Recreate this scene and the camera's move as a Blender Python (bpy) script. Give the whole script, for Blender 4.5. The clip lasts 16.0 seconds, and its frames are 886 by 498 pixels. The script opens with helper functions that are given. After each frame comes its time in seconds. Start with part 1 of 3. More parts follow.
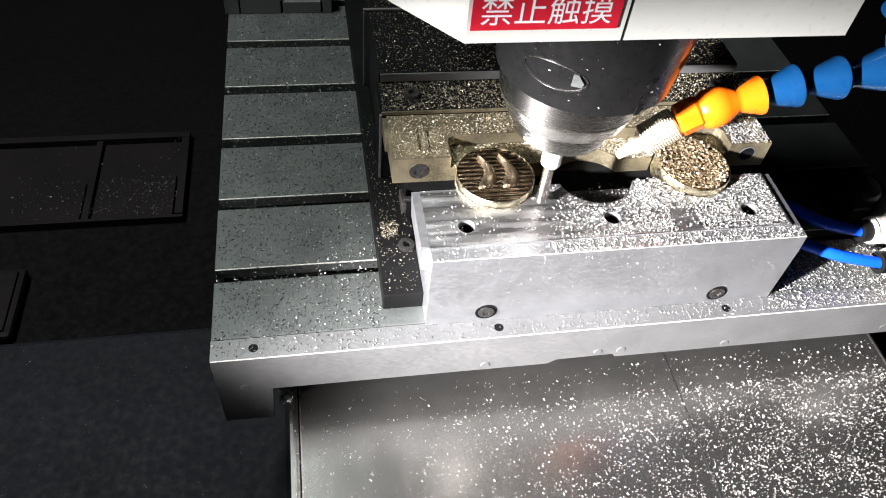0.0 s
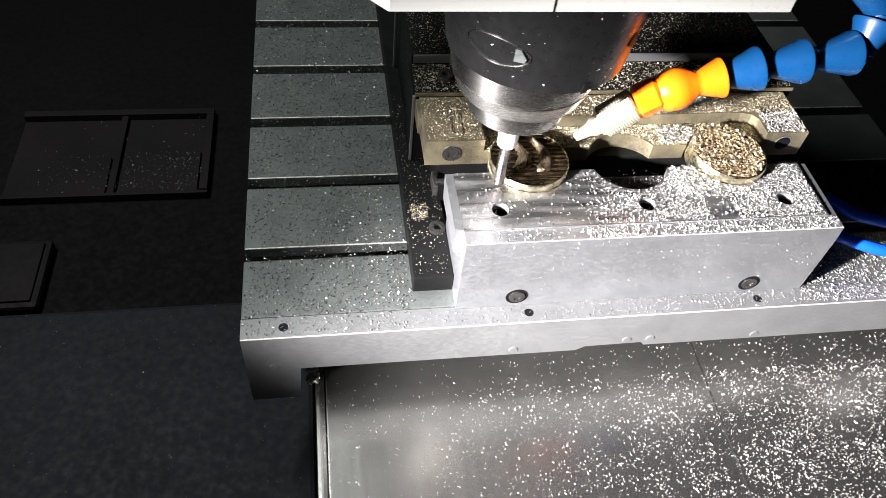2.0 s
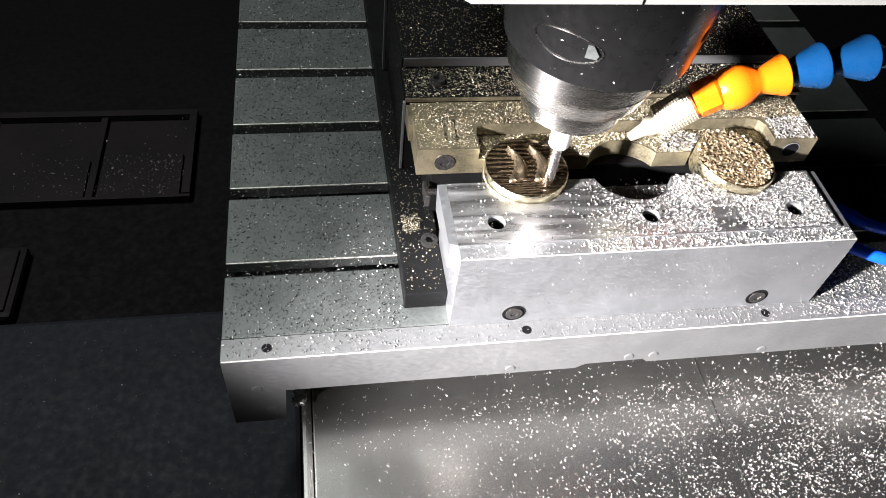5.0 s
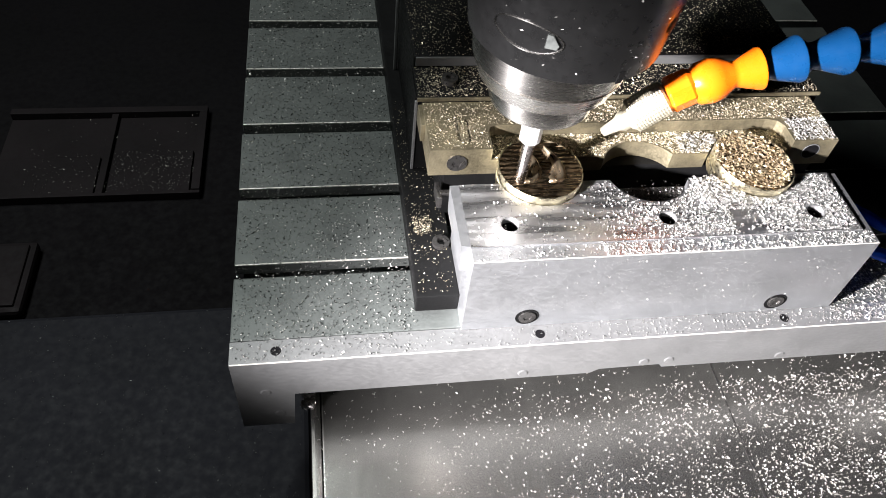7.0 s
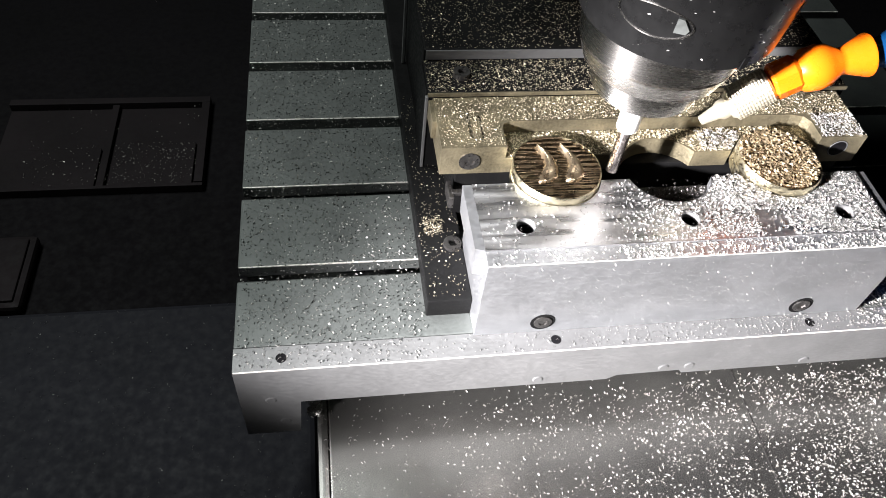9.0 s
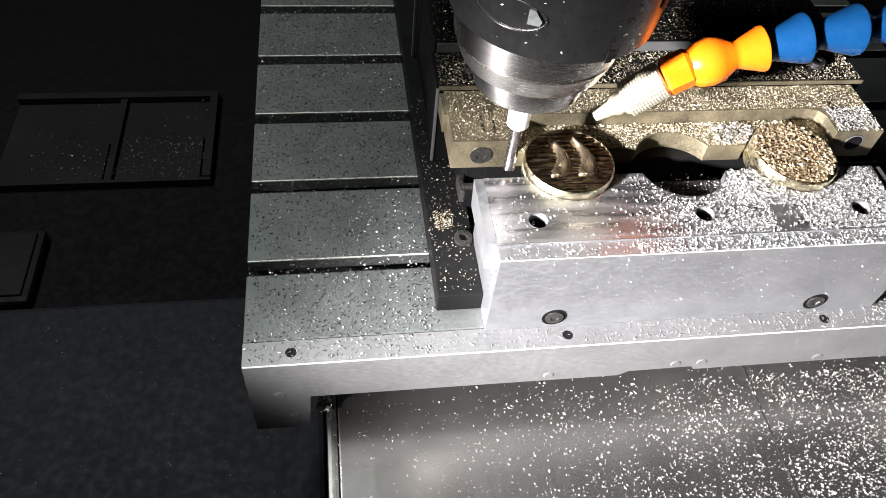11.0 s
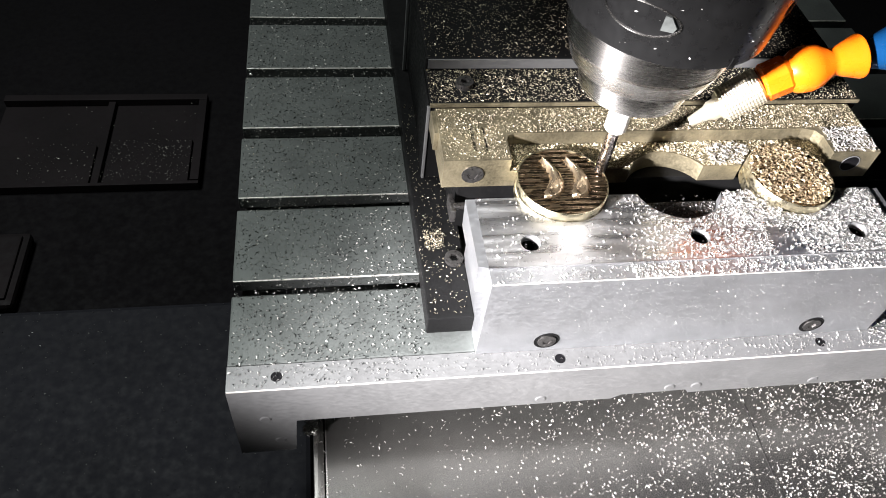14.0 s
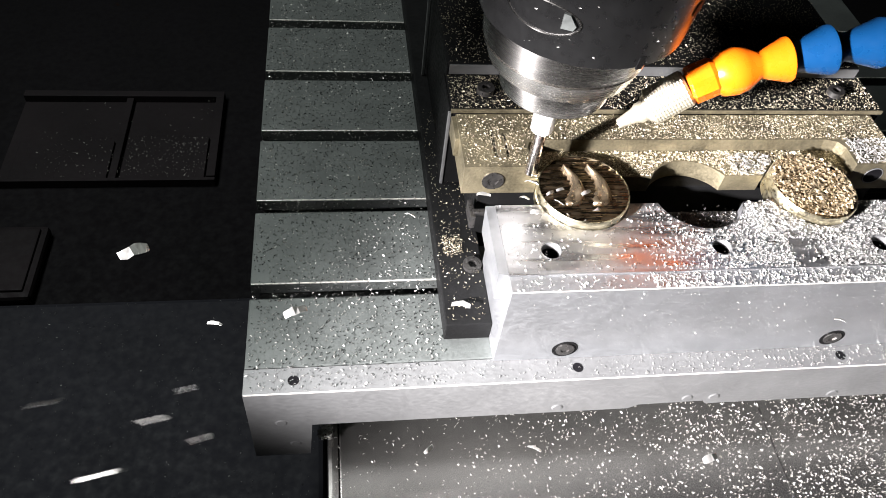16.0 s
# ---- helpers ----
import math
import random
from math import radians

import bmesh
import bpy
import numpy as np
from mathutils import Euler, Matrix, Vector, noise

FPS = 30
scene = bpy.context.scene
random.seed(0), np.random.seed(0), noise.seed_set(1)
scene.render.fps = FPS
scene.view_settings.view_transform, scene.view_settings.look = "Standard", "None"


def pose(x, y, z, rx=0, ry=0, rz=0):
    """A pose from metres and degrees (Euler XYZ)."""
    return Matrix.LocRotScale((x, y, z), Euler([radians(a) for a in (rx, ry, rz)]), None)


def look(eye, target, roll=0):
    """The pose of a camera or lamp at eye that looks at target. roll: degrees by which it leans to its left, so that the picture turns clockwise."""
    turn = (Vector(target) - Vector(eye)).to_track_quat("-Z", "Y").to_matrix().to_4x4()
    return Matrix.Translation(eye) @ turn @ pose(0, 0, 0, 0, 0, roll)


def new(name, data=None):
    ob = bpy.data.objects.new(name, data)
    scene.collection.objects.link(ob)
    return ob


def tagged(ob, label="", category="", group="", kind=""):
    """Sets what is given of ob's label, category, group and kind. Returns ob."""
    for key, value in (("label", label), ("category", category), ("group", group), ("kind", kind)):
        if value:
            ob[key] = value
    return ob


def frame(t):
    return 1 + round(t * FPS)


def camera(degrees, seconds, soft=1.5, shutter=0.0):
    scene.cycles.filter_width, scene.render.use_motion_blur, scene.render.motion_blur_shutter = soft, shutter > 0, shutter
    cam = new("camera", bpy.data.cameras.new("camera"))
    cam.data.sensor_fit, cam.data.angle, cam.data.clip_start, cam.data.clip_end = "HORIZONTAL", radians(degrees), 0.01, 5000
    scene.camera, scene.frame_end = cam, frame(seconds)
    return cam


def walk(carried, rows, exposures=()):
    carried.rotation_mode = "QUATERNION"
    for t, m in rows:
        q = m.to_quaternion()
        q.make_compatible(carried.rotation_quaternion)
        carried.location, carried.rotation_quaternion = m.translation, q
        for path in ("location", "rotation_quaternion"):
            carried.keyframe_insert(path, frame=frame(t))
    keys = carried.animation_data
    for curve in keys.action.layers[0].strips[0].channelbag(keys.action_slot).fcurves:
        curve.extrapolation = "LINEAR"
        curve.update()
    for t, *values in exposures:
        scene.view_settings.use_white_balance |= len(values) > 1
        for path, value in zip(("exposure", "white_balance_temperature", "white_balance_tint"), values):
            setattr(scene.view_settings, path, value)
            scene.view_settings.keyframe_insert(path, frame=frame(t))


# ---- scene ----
cam = camera(62.0, 16.0, soft=0.9, shutter=0.4)
ROWS = [
    (0, 0.05527, -0.19368, 0.30148, 40.672, -4.590, -8.886),
    (0.5, 0.05542, -0.19195, 0.29557, 40.100, -4.275, -8.706),
    (1, 0.05171, -0.19423, 0.29794, 39.869, -4.729, -8.127),
    (1.5, 0.04869, -0.19538, 0.29922, 39.534, -4.956, -7.679),
    (2, 0.04413, -0.19691, 0.29679, 39.730, -4.913, -7.525),
    (2.5, 0.04646, -0.19500, 0.29582, 39.674, -4.596, -7.709),
    (3, 0.04798, -0.19338, 0.29623, 39.729, -4.590, -8.075),
    (3.5, 0.04742, -0.19204, 0.28886, 39.535, -5.103, -7.787),
    (4, 0.04791, -0.18509, 0.28625, 39.660, -5.232, -8.388),
    (6.5, 0.04396, -0.18340, 0.28486, 39.836, -5.211, -7.688),
    (7, 0.04598, -0.18384, 0.28147, 39.872, -4.924, -7.553),
    (7.5, 0.04447, -0.18122, 0.28011, 40.078, -4.849, -7.289),
    (8, 0.04477, -0.17831, 0.27533, 39.469, -4.641, -7.430),
    (8.5, 0.04474, -0.17581, 0.27495, 39.572, -4.690, -7.533),
    (9, 0.04445, -0.17533, 0.27347, 39.225, -4.720, -7.403),
    (9.5, 0.04386, -0.17421, 0.27391, 39.147, -4.793, -7.389),
    (10, 0.04290, -0.17425, 0.27259, 38.954, -4.594, -7.240),
    (12.5, 0.04206, -0.17314, 0.26926, 39.033, -4.555, -6.827),
    (13, 0.04258, -0.17213, 0.26867, 39.184, -4.786, -7.098),
    (13.5, 0.04415, -0.17338, 0.26911, 39.254, -5.267, -7.094),
    (14, 0.04402, -0.17265, 0.26959, 39.305, -5.223, -7.214),
    (14.5, 0.04396, -0.17259, 0.26889, 39.273, -5.070, -7.247),
    (15, 0.04279, -0.17326, 0.26870, 39.336, -4.969, -6.975),
    (15.5, 0.04016, -0.17358, 0.26788, 39.312, -5.173, -6.544),
    (16, 0.03916, -0.17508, 0.26876, 39.501, -5.412, -6.118),
]
walk(cam, [(t, pose(x, y, z, rx, ry, rz)) for t, x, y, z, rx, ry, rz in ROWS], [(0, 0.16), (4, 0.14), (7, 0.05), (10, 0.0), (16, 0.0)])

# ---- world and light ----
CM = 0.01
world = bpy.data.worlds.new("world")
scene.world = world
world.use_nodes = True
world.node_tree.nodes["Background"].inputs[0].default_value = (0.75, 0.88, 1.0, 1)
world.node_tree.nodes["Background"].inputs[1].default_value = 0.13


def lamp(name, kind, eye, target, energy, size, colour):
    data = bpy.data.lights.new(name, kind)
    data.energy, data.color = energy, colour
    if kind == "AREA":
        data.shape, data.size, data.size_y = "RECTANGLE", size[0] * CM, size[1] * CM
    ob = new(name, data)
    ob.matrix_world = look([c * CM for c in eye], [c * CM for c in target])
    return ob


work = lamp("work_light", "SPOT", (-31, -24, 22.5), (29.0, 0.0, -1.0), 190, None, (1.0, 0.96, 0.995))
work.data.spot_size, work.data.spot_blend, work.data.shadow_soft_size = radians(37), 1.0, 1.6 * CM
# Unseen overhead lamp, added to fill the shadows.
lamp("fill_light", "AREA", (-30, 20, 80), (6, 6, 0), 6.6, (50, 10), (0.94, 1.0, 0.99))


# ---- materials ----
def material(name, colour, rough=0.5, metal=0.0, grain=0.15, scale=400.0, bump=0.1, stretch=(1, 1, 1), stain=0.15, spread=0.12):
    """Colour with a coarse stain and a fine grain, both also in roughness and relief."""
    m = bpy.data.materials.new(name)
    m.use_nodes = True
    nt = m.node_tree
    n, l = nt.nodes, nt.links
    b = n["Principled BSDF"]
    b.inputs["Metallic"].default_value = metal
    co = n.new("ShaderNodeTexCoord")
    mp = n.new("ShaderNodeMapping")
    mp.inputs["Scale"].default_value = stretch
    l.new(co.outputs["Object"], mp.inputs["Vector"])
    fine = n.new("ShaderNodeTexNoise")
    fine.inputs["Scale"].default_value, fine.inputs["Detail"].default_value = scale, 4
    coarse = n.new("ShaderNodeTexNoise")
    coarse.inputs["Scale"].default_value, coarse.inputs["Detail"].default_value = scale / 14, 5
    l.new(mp.outputs[0], fine.inputs["Vector"])
    l.new(co.outputs["Object"], coarse.inputs["Vector"])
    both = n.new("ShaderNodeMath")
    both.operation = "MULTIPLY_ADD"
    l.new(fine.outputs["Fac"], both.inputs[0])
    both.inputs[1].default_value = grain
    st = n.new("ShaderNodeMath")
    st.operation = "MULTIPLY"
    patch = n.new("ShaderNodeMapRange")
    patch.inputs["From Min"].default_value, patch.inputs["From Max"].default_value = 0.32, 0.68
    l.new(coarse.outputs["Fac"], patch.inputs["Value"])
    l.new(patch.outputs[0], st.inputs[0])
    st.inputs[1].default_value = stain
    l.new(st.outputs[0], both.inputs[2])
    shift = n.new("ShaderNodeMath")
    shift.operation = "ADD"
    l.new(both.outputs[0], shift.inputs[0])
    shift.inputs[1].default_value = 1 - (grain + stain) / 2
    mul = n.new("ShaderNodeMix")
    mul.data_type, mul.blend_type = "RGBA", "MULTIPLY"
    mul.inputs["Factor"].default_value = 1
    mul.inputs["A"].default_value = (*colour, 1)
    l.new(shift.outputs[0], mul.inputs["B"])
    l.new(mul.outputs["Result"], b.inputs["Base Color"])
    rr = n.new("ShaderNodeMapRange")
    l.new(fine.outputs["Fac"], rr.inputs["Value"])
    rr.inputs["From Min"].default_value, rr.inputs["From Max"].default_value = 0.3, 0.7
    rr.inputs["To Min"].default_value, rr.inputs["To Max"].default_value = max(rough - spread, 0.03), min(rough + spread, 1)
    l.new(rr.outputs[0], b.inputs["Roughness"])
    if bump:
        bp = n.new("ShaderNodeBump")
        bp.inputs["Strength"].default_value, bp.inputs["Distance"].default_value = bump, 0.0004
        l.new(fine.outputs["Fac"], bp.inputs["Height"])
        l.new(bp.outputs[0], b.inputs["Normal"])
    return m


TABLE_STEEL = material("table_steel", (0.104, 0.112, 0.106), 0.5, 0.5, 0.35, 700, 0.15, (1, 1, 1), 0.35)
PLATE_STEEL = material("plate_steel", (0.155, 0.157, 0.155), 0.45, 0.45, 0.25, 600, 0.06, (0.5, 1, 1), 0.2)
SHEET_STEEL = material("stainless_sheet", (0.46, 0.45, 0.425), 0.25, 0.97, 0.03, 300, 0.008, (1, 0.06, 1), 0.3, 0.02)
ALUMINIUM = material("milled_aluminium", (0.46, 0.47, 0.48), 0.38, 0.9, 0.1, 700, 0.12, (0.6, 1, 1), 0.22, 0.07)
MILLED = material("face_milled_aluminium", (0.6, 0.6, 0.6), 0.34, 0.97, 0.12, 260, 0.35, (0.1, 1, 1), 0.35, 0.16)
BRIGHT_STEEL = material("turned_steel", (0.54, 0.52, 0.49), 0.27, 1.0, 0.03, 900, 0.0, (0.15, 0.15, 3), 0.05, 0.015)
turning = BRIGHT_STEEL.node_tree.nodes.new("ShaderNodeTangent")
turning.direction_type, turning.axis = "RADIAL", "Z"
BRIGHT_STEEL.node_tree.nodes["Principled BSDF"].inputs["Anisotropic"].default_value = 0.8
BRIGHT_STEEL.node_tree.nodes["Principled BSDF"].inputs["Anisotropic Rotation"].default_value = 0.25
BRIGHT_STEEL.node_tree.links.new(turning.outputs[0], BRIGHT_STEEL.node_tree.nodes["Principled BSDF"].inputs["Tangent"])
TOOL_STEEL = material("carbide", (0.55, 0.5, 0.48), 0.2, 1.0, 0.1, 800, 0.03)
BLACK_STEEL = material("black_oxide_steel", (0.006, 0.006, 0.006), 0.5, 0.0, 0.3, 700, 0.15, (1, 1, 1), 0.4)
BLACK_STEEL.node_tree.nodes["Principled BSDF"].inputs["Specular IOR Level"].default_value = 0.08
GLOSS_BLACK = material("glossy_black_enamel", (0.006, 0.006, 0.006), 0.3, 0.0, 0.3, 300, 0.0, (1, 1, 1), 0.5, 0.05)
GLOSS_BLACK.node_tree.nodes["Principled BSDF"].inputs["Specular IOR Level"].default_value = 0.4
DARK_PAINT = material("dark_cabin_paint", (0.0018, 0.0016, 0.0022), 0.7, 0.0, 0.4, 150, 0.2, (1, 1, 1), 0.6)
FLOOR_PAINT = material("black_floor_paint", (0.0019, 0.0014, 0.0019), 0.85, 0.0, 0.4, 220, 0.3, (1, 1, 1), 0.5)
# Paler than the floor: stray light on the step is put into this colour.
LIT_APRON_PAINT = material("lit_blue_grey_paint", (0.0098, 0.0098, 0.0128), 0.7, 0.0, 0.3, 220, 0.2, (1, 1, 1), 0.3)
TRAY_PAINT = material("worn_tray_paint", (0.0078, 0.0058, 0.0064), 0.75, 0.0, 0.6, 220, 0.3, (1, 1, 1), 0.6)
for dull in (DARK_PAINT, FLOOR_PAINT, TRAY_PAINT, LIT_APRON_PAINT):
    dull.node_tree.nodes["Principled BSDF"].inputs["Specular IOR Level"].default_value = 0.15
WHITE_PAINT = material("off_white_enamel", (0.6, 0.61, 0.56), 0.35, 0.0, 0.04, 300, 0.03, (1, 1, 1), 0.1)
RED = material("red_sign", (0.55, 0.012, 0.03), 0.4, 0.0, 0.1, 300, 0.0)
WHITE = material("white_print", (0.8, 0.8, 0.8), 0.5, 0.0, 0.05, 300, 0.0)
PLASTIC_WHITE = material("white_sleeve", (0.85, 0.84, 0.8), 0.35, 0.0, 0.05, 300, 0.02)
ORANGE = material("orange_plastic", (0.72, 0.135, 0.004), 0.28, 0.0, 0.06, 200, 0.03, (1, 1, 1), 0.1, 0.08)
BLUE = material("blue_plastic", (0.003, 0.038, 0.115), 0.3, 0.0, 0.1, 200, 0.03, (1, 1, 1), 0.15, 0.08)
TUBE = material("blue_tube", (0.004, 0.06, 0.55), 0.18, 0.0, 0.05, 200, 0.0)
BRASS = material("brass", (0.66, 0.6, 0.43), 0.33, 1.0, 0.25, 600, 0.1, (0.2, 1, 1), 0.25)
DARK_BRASS = material("cut_brass", (0.2, 0.15, 0.095), 0.26, 1.0, 0.3, 900, 0.1, (0.2, 1, 1), 0.4)
# Lighter copy of the cut brass; the curls' highlights are in its colour.
LIT_BRASS = material("lit_cut_brass", (0.46, 0.36, 0.24), 0.3, 0.95, 0.2, 500, 0.15, (1, 0.3, 1), 0.3, 0.1)
NOZZLE = material("nozzle_metal", (0.62, 0.57, 0.44), 0.38, 0.75, 0.15, 600, 0.05)
NICKEL = material("nickel_plate", (0.78, 0.75, 0.68), 0.32, 0.4, 0.1, 600, 0.05)
CHIP = material("chip_metal", (0.54, 0.53, 0.5), 0.4, 0.75, 0.1, 900, 0.0)
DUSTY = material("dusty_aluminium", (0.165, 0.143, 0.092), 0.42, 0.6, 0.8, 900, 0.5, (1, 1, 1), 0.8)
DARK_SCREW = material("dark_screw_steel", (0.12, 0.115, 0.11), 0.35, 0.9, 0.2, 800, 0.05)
DULL_CHIP = material("dull_chip_metal", (0.3, 0.3, 0.29), 0.4, 0.7, 0.2, 900, 0.0)
TAN_CHIP = material("tan_chip_metal", (0.5, 0.41, 0.27), 0.35, 0.7, 0.1, 900, 0.0)
GREY_CHIP = material("grey_chip_metal", (0.68, 0.66, 0.6), 0.4, 0.6, 0.1, 900, 0.0)
DIM_CHIP = material("fine_chip_metal", (0.6, 0.54, 0.4), 0.36, 0.75, 0.1, 900, 0.0)


# ---- mesh helpers: all sizes in centimetres ----
def mesh_of(bm, name, mat, smooth=False):
    bmesh.ops.recalc_face_normals(bm, faces=bm.faces[:])
    for v in bm.verts:
        v.co *= CM
    data = bpy.data.meshes.new(name)
    bm.to_mesh(data)
    bm.free()
    data.materials.append(mat)
    if smooth:
        for p in data.polygons:
            p.use_smooth = True
        data.set_sharp_from_angle(angle=radians(38))
    return data


def part(name, bm, mat, parent, label="", smooth=False):
    ob = new(name, mesh_of(bm, name, mat, smooth))
    ob.parent = parent
    if label:
        tagged(ob, label)
    return ob


def thing(name, at, label, category, group=""):
    ob = new(name)
    ob.empty_display_size = 0.01
    ob.location = [c * CM for c in at]
    return tagged(ob, label, category, group)


def box(bm, x0, x1, y0, y1, z0, z1, bevel=0.05):
    made = bmesh.ops.create_cube(bm, size=1)["verts"]
    for v in made:
        v.co = Vector(((x0, x1)[v.co.x > 0], (y0, y1)[v.co.y > 0], (z0, z1)[v.co.z > 0]))
    if bevel:
        edges = list({e for v in made for e in v.link_edges})
        bmesh.ops.bevel(bm, geom=edges, offset=bevel, segments=2, affect="EDGES", profile=0.6)
    return bm


def a_box(*sizes, bevel=0.05):
    return box(bmesh.new(), *sizes, bevel=bevel)


def lathe(bm, profile, m=None, steps=48):
    """Turns (radius, height) pairs about z; m moves the result."""
    m = m or Matrix()
    rings = []
    for r, z in profile:
        if r < 1e-6:
            rings.append([bm.verts.new(m @ Vector((0, 0, z)))])
        else:
            rings.append([bm.verts.new(m @ Vector((r * math.cos(2 * math.pi * i / steps), r * math.sin(2 * math.pi * i / steps), z))) for i in range(steps)])
    for a, b in zip(rings, rings[1:]):
        for i in range(steps):
            j = (i + 1) % steps
            if len(a) == 1 and len(b) > 1:
                bm.faces.new((a[0], b[i], b[j]))
            elif len(b) == 1 and len(a) > 1:
                bm.faces.new((a[i], a[j], b[0]))
            elif len(a) > 1:
                bm.faces.new((a[i], a[j], b[j], b[i]))
    return bm


def turned(profile, m=None, steps=48):
    return lathe(bmesh.new(), profile, m, steps)


def axis_pose(a, b):
    """A pose at a whose z looks at b."""
    d = Vector(b) - Vector(a)
    return Matrix.Translation(a) @ d.to_track_quat("Z", "Y").to_matrix().to_4x4()


def circle(x, y, r, steps=32):
    return [(x + r * math.cos(2 * math.pi * i / steps), y + r * math.sin(2 * math.pi * i / steps)) for i in range(steps)]


def prism(bm, outer, holes, z0, z1, top_move=None):
    """A plate of that outline with holes right through; top_move shifts the upper outline."""
    loops = []
    for loop in (outer, *holes):
        low = [bm.verts.new((x, y, z0)) for x, y in loop]
        high = [bm.verts.new((*(top_move(x, y) if top_move else (x, y)), z1)) for x, y in loop]
        loops.append((low, high))
    for level in (0, 1):
        edges = []
        for loop in loops:
            ring = loop[level]
            edges += [bm.edges.new((ring[i], ring[(i + 1) % len(ring)])) for i in range(len(ring))]
        bmesh.ops.triangle_fill(bm, edges=edges, use_beauty=True, use_dissolve=False)
    for low, high in loops:
        for i in range(len(low)):
            j = (i + 1) % len(low)
            bm.faces.new((low[i], low[j], high[j], high[i]))
    return bm


def tube(bm, points, r, steps=12):
    """A round tube along a smooth line through the points."""
    pts = [Vector(p) for p in points]
    line = []
    for i in range(len(pts) - 1):
        p0, p1, p2, p3 = pts[max(i - 1, 0)], pts[i], pts[i + 1], pts[min(i + 2, len(pts) - 1)]
        for k in range(8):
            t = k / 8
            line.append(0.5 * ((2 * p1) + (p2 - p0) * t + (2 * p0 - 5 * p1 + 4 * p2 - p3) * t * t + (3 * p1 - p0 - 3 * p2 + p3) * t ** 3))
    line.append(pts[-1])
    rings = []
    for i, p in enumerate(line):
        d = line[min(i + 1, len(line) - 1)] - line[max(i - 1, 0)]
        side = d.cross(Vector((0, 0, 1))).normalized()
        up = side.cross(d).normalized()
        rings.append([bm.verts.new(p + r * (math.cos(2 * math.pi * k / steps) * side + math.sin(2 * math.pi * k / steps) * up)) for k in range(steps)])
    for a, b in zip(rings, rings[1:]):
        for k in range(steps):
            bm.faces.new((a[k], a[(k + 1) % steps], b[(k + 1) % steps], b[k]))
    bm.faces.new(rings[0])
    bm.faces.new(rings[-1])
    return bm


def socket_screw(parent, m, r=0.5, h=0.5, mat=None):
    """A cap screw with a hexagon socket, its head along m's z."""
    hexa = [(r * 0.52 * math.cos(k * math.pi / 3), r * 0.52 * math.sin(k * math.pi / 3)) for k in range(6)]
    bm = prism(bmesh.new(), circle(0, 0, r, 24), [hexa], 0.0, h)
    prism(bm, [(x * 1.02, y * 1.02) for x, y in hexa], [], -0.02, h * 0.35)
    for v in bm.verts:
        v.co = m @ v.co
    return part("socket_screw", bm, mat or NICKEL, parent, "dark socket head screw" if mat else "bright socket head screw")


ON_TABLE, ON_HEAD = [], []


def rides(ob, group):
    group.append(ob)
    return ob


def chips(name, count, place, length, mat, label, width=0.3, seed=1):
    """Loose curled slivers; place(rng) gives a point and an optional lift."""
    rng = random.Random(seed)
    verts, faces = [], []
    for _ in range(int(count * 1.3)):
        p = place(rng)
        if p is None:
            continue
        ln = length * rng.uniform(0.35, 1.15)
        w = ln * width * rng.uniform(0.35, 0.85)
        turn = Matrix.Rotation(rng.uniform(0, 6.283), 3, "Z") @ Matrix.Rotation(rng.gauss(0, 0.4), 3, "X") @ Matrix.Rotation(rng.gauss(0, 0.35), 3, "Y")
        curl = rng.uniform(-0.45, 0.45) * ln
        lift = rng.uniform(0.1, 0.3) * ln
        k = len(verts)
        shape = ((-ln / 2, 0, 0.0), (-ln * 0.15, -w / 2 + curl * 0.6, 0.0), (-ln * 0.15, w / 2 + curl * 0.6, lift), (ln * 0.2, -w / 2 + curl * 0.5, 0.0), (ln * 0.2, w / 2 + curl * 0.5, lift), (ln / 2, 0, lift * 0.3), (0, curl * 0.5, -0.012))
        for s in shape:
            v = turn @ Vector(s)
            verts.append(((p[0] + v.x) * CM, (p[1] + v.y) * CM, (p[2] + 0.02 + v.z) * CM))
        for f in ((0, 1, 2), (1, 3, 4, 2), (3, 5, 4), (0, 6, 1), (1, 6, 3), (3, 6, 5), (0, 2, 6), (2, 4, 6), (4, 5, 6)):
            faces.append([k + i for i in f])
    data = bpy.data.meshes.new(name)
    data.from_pydata(verts, [], faces)
    data.materials.append(mat)
    return tagged(new(name, data), label, "metal chips", kind="stuff")


# ---- cabin: floor, walls, cover sheet ----
def structure(name, bm, mat, label, category):
    return tagged(new(name, mesh_of(bm, name, mat)), label, category, kind="structure")


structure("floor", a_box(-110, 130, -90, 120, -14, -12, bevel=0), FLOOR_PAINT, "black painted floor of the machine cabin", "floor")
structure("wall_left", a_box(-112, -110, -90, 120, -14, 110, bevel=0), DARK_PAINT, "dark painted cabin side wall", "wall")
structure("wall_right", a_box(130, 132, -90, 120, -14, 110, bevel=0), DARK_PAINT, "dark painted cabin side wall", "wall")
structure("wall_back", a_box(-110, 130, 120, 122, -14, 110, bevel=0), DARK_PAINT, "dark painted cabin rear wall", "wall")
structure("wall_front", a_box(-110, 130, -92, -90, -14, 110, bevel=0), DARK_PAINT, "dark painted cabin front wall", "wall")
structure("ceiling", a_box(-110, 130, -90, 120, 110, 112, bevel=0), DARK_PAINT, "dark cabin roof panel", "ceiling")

structure("apron", a_box(-109, 2.9, -89, 10.0, -11.99, -11.2, bevel=0.3), LIT_APRON_PAINT, "blue-grey step of the cabin floor, extra light put into its colour", "floor")

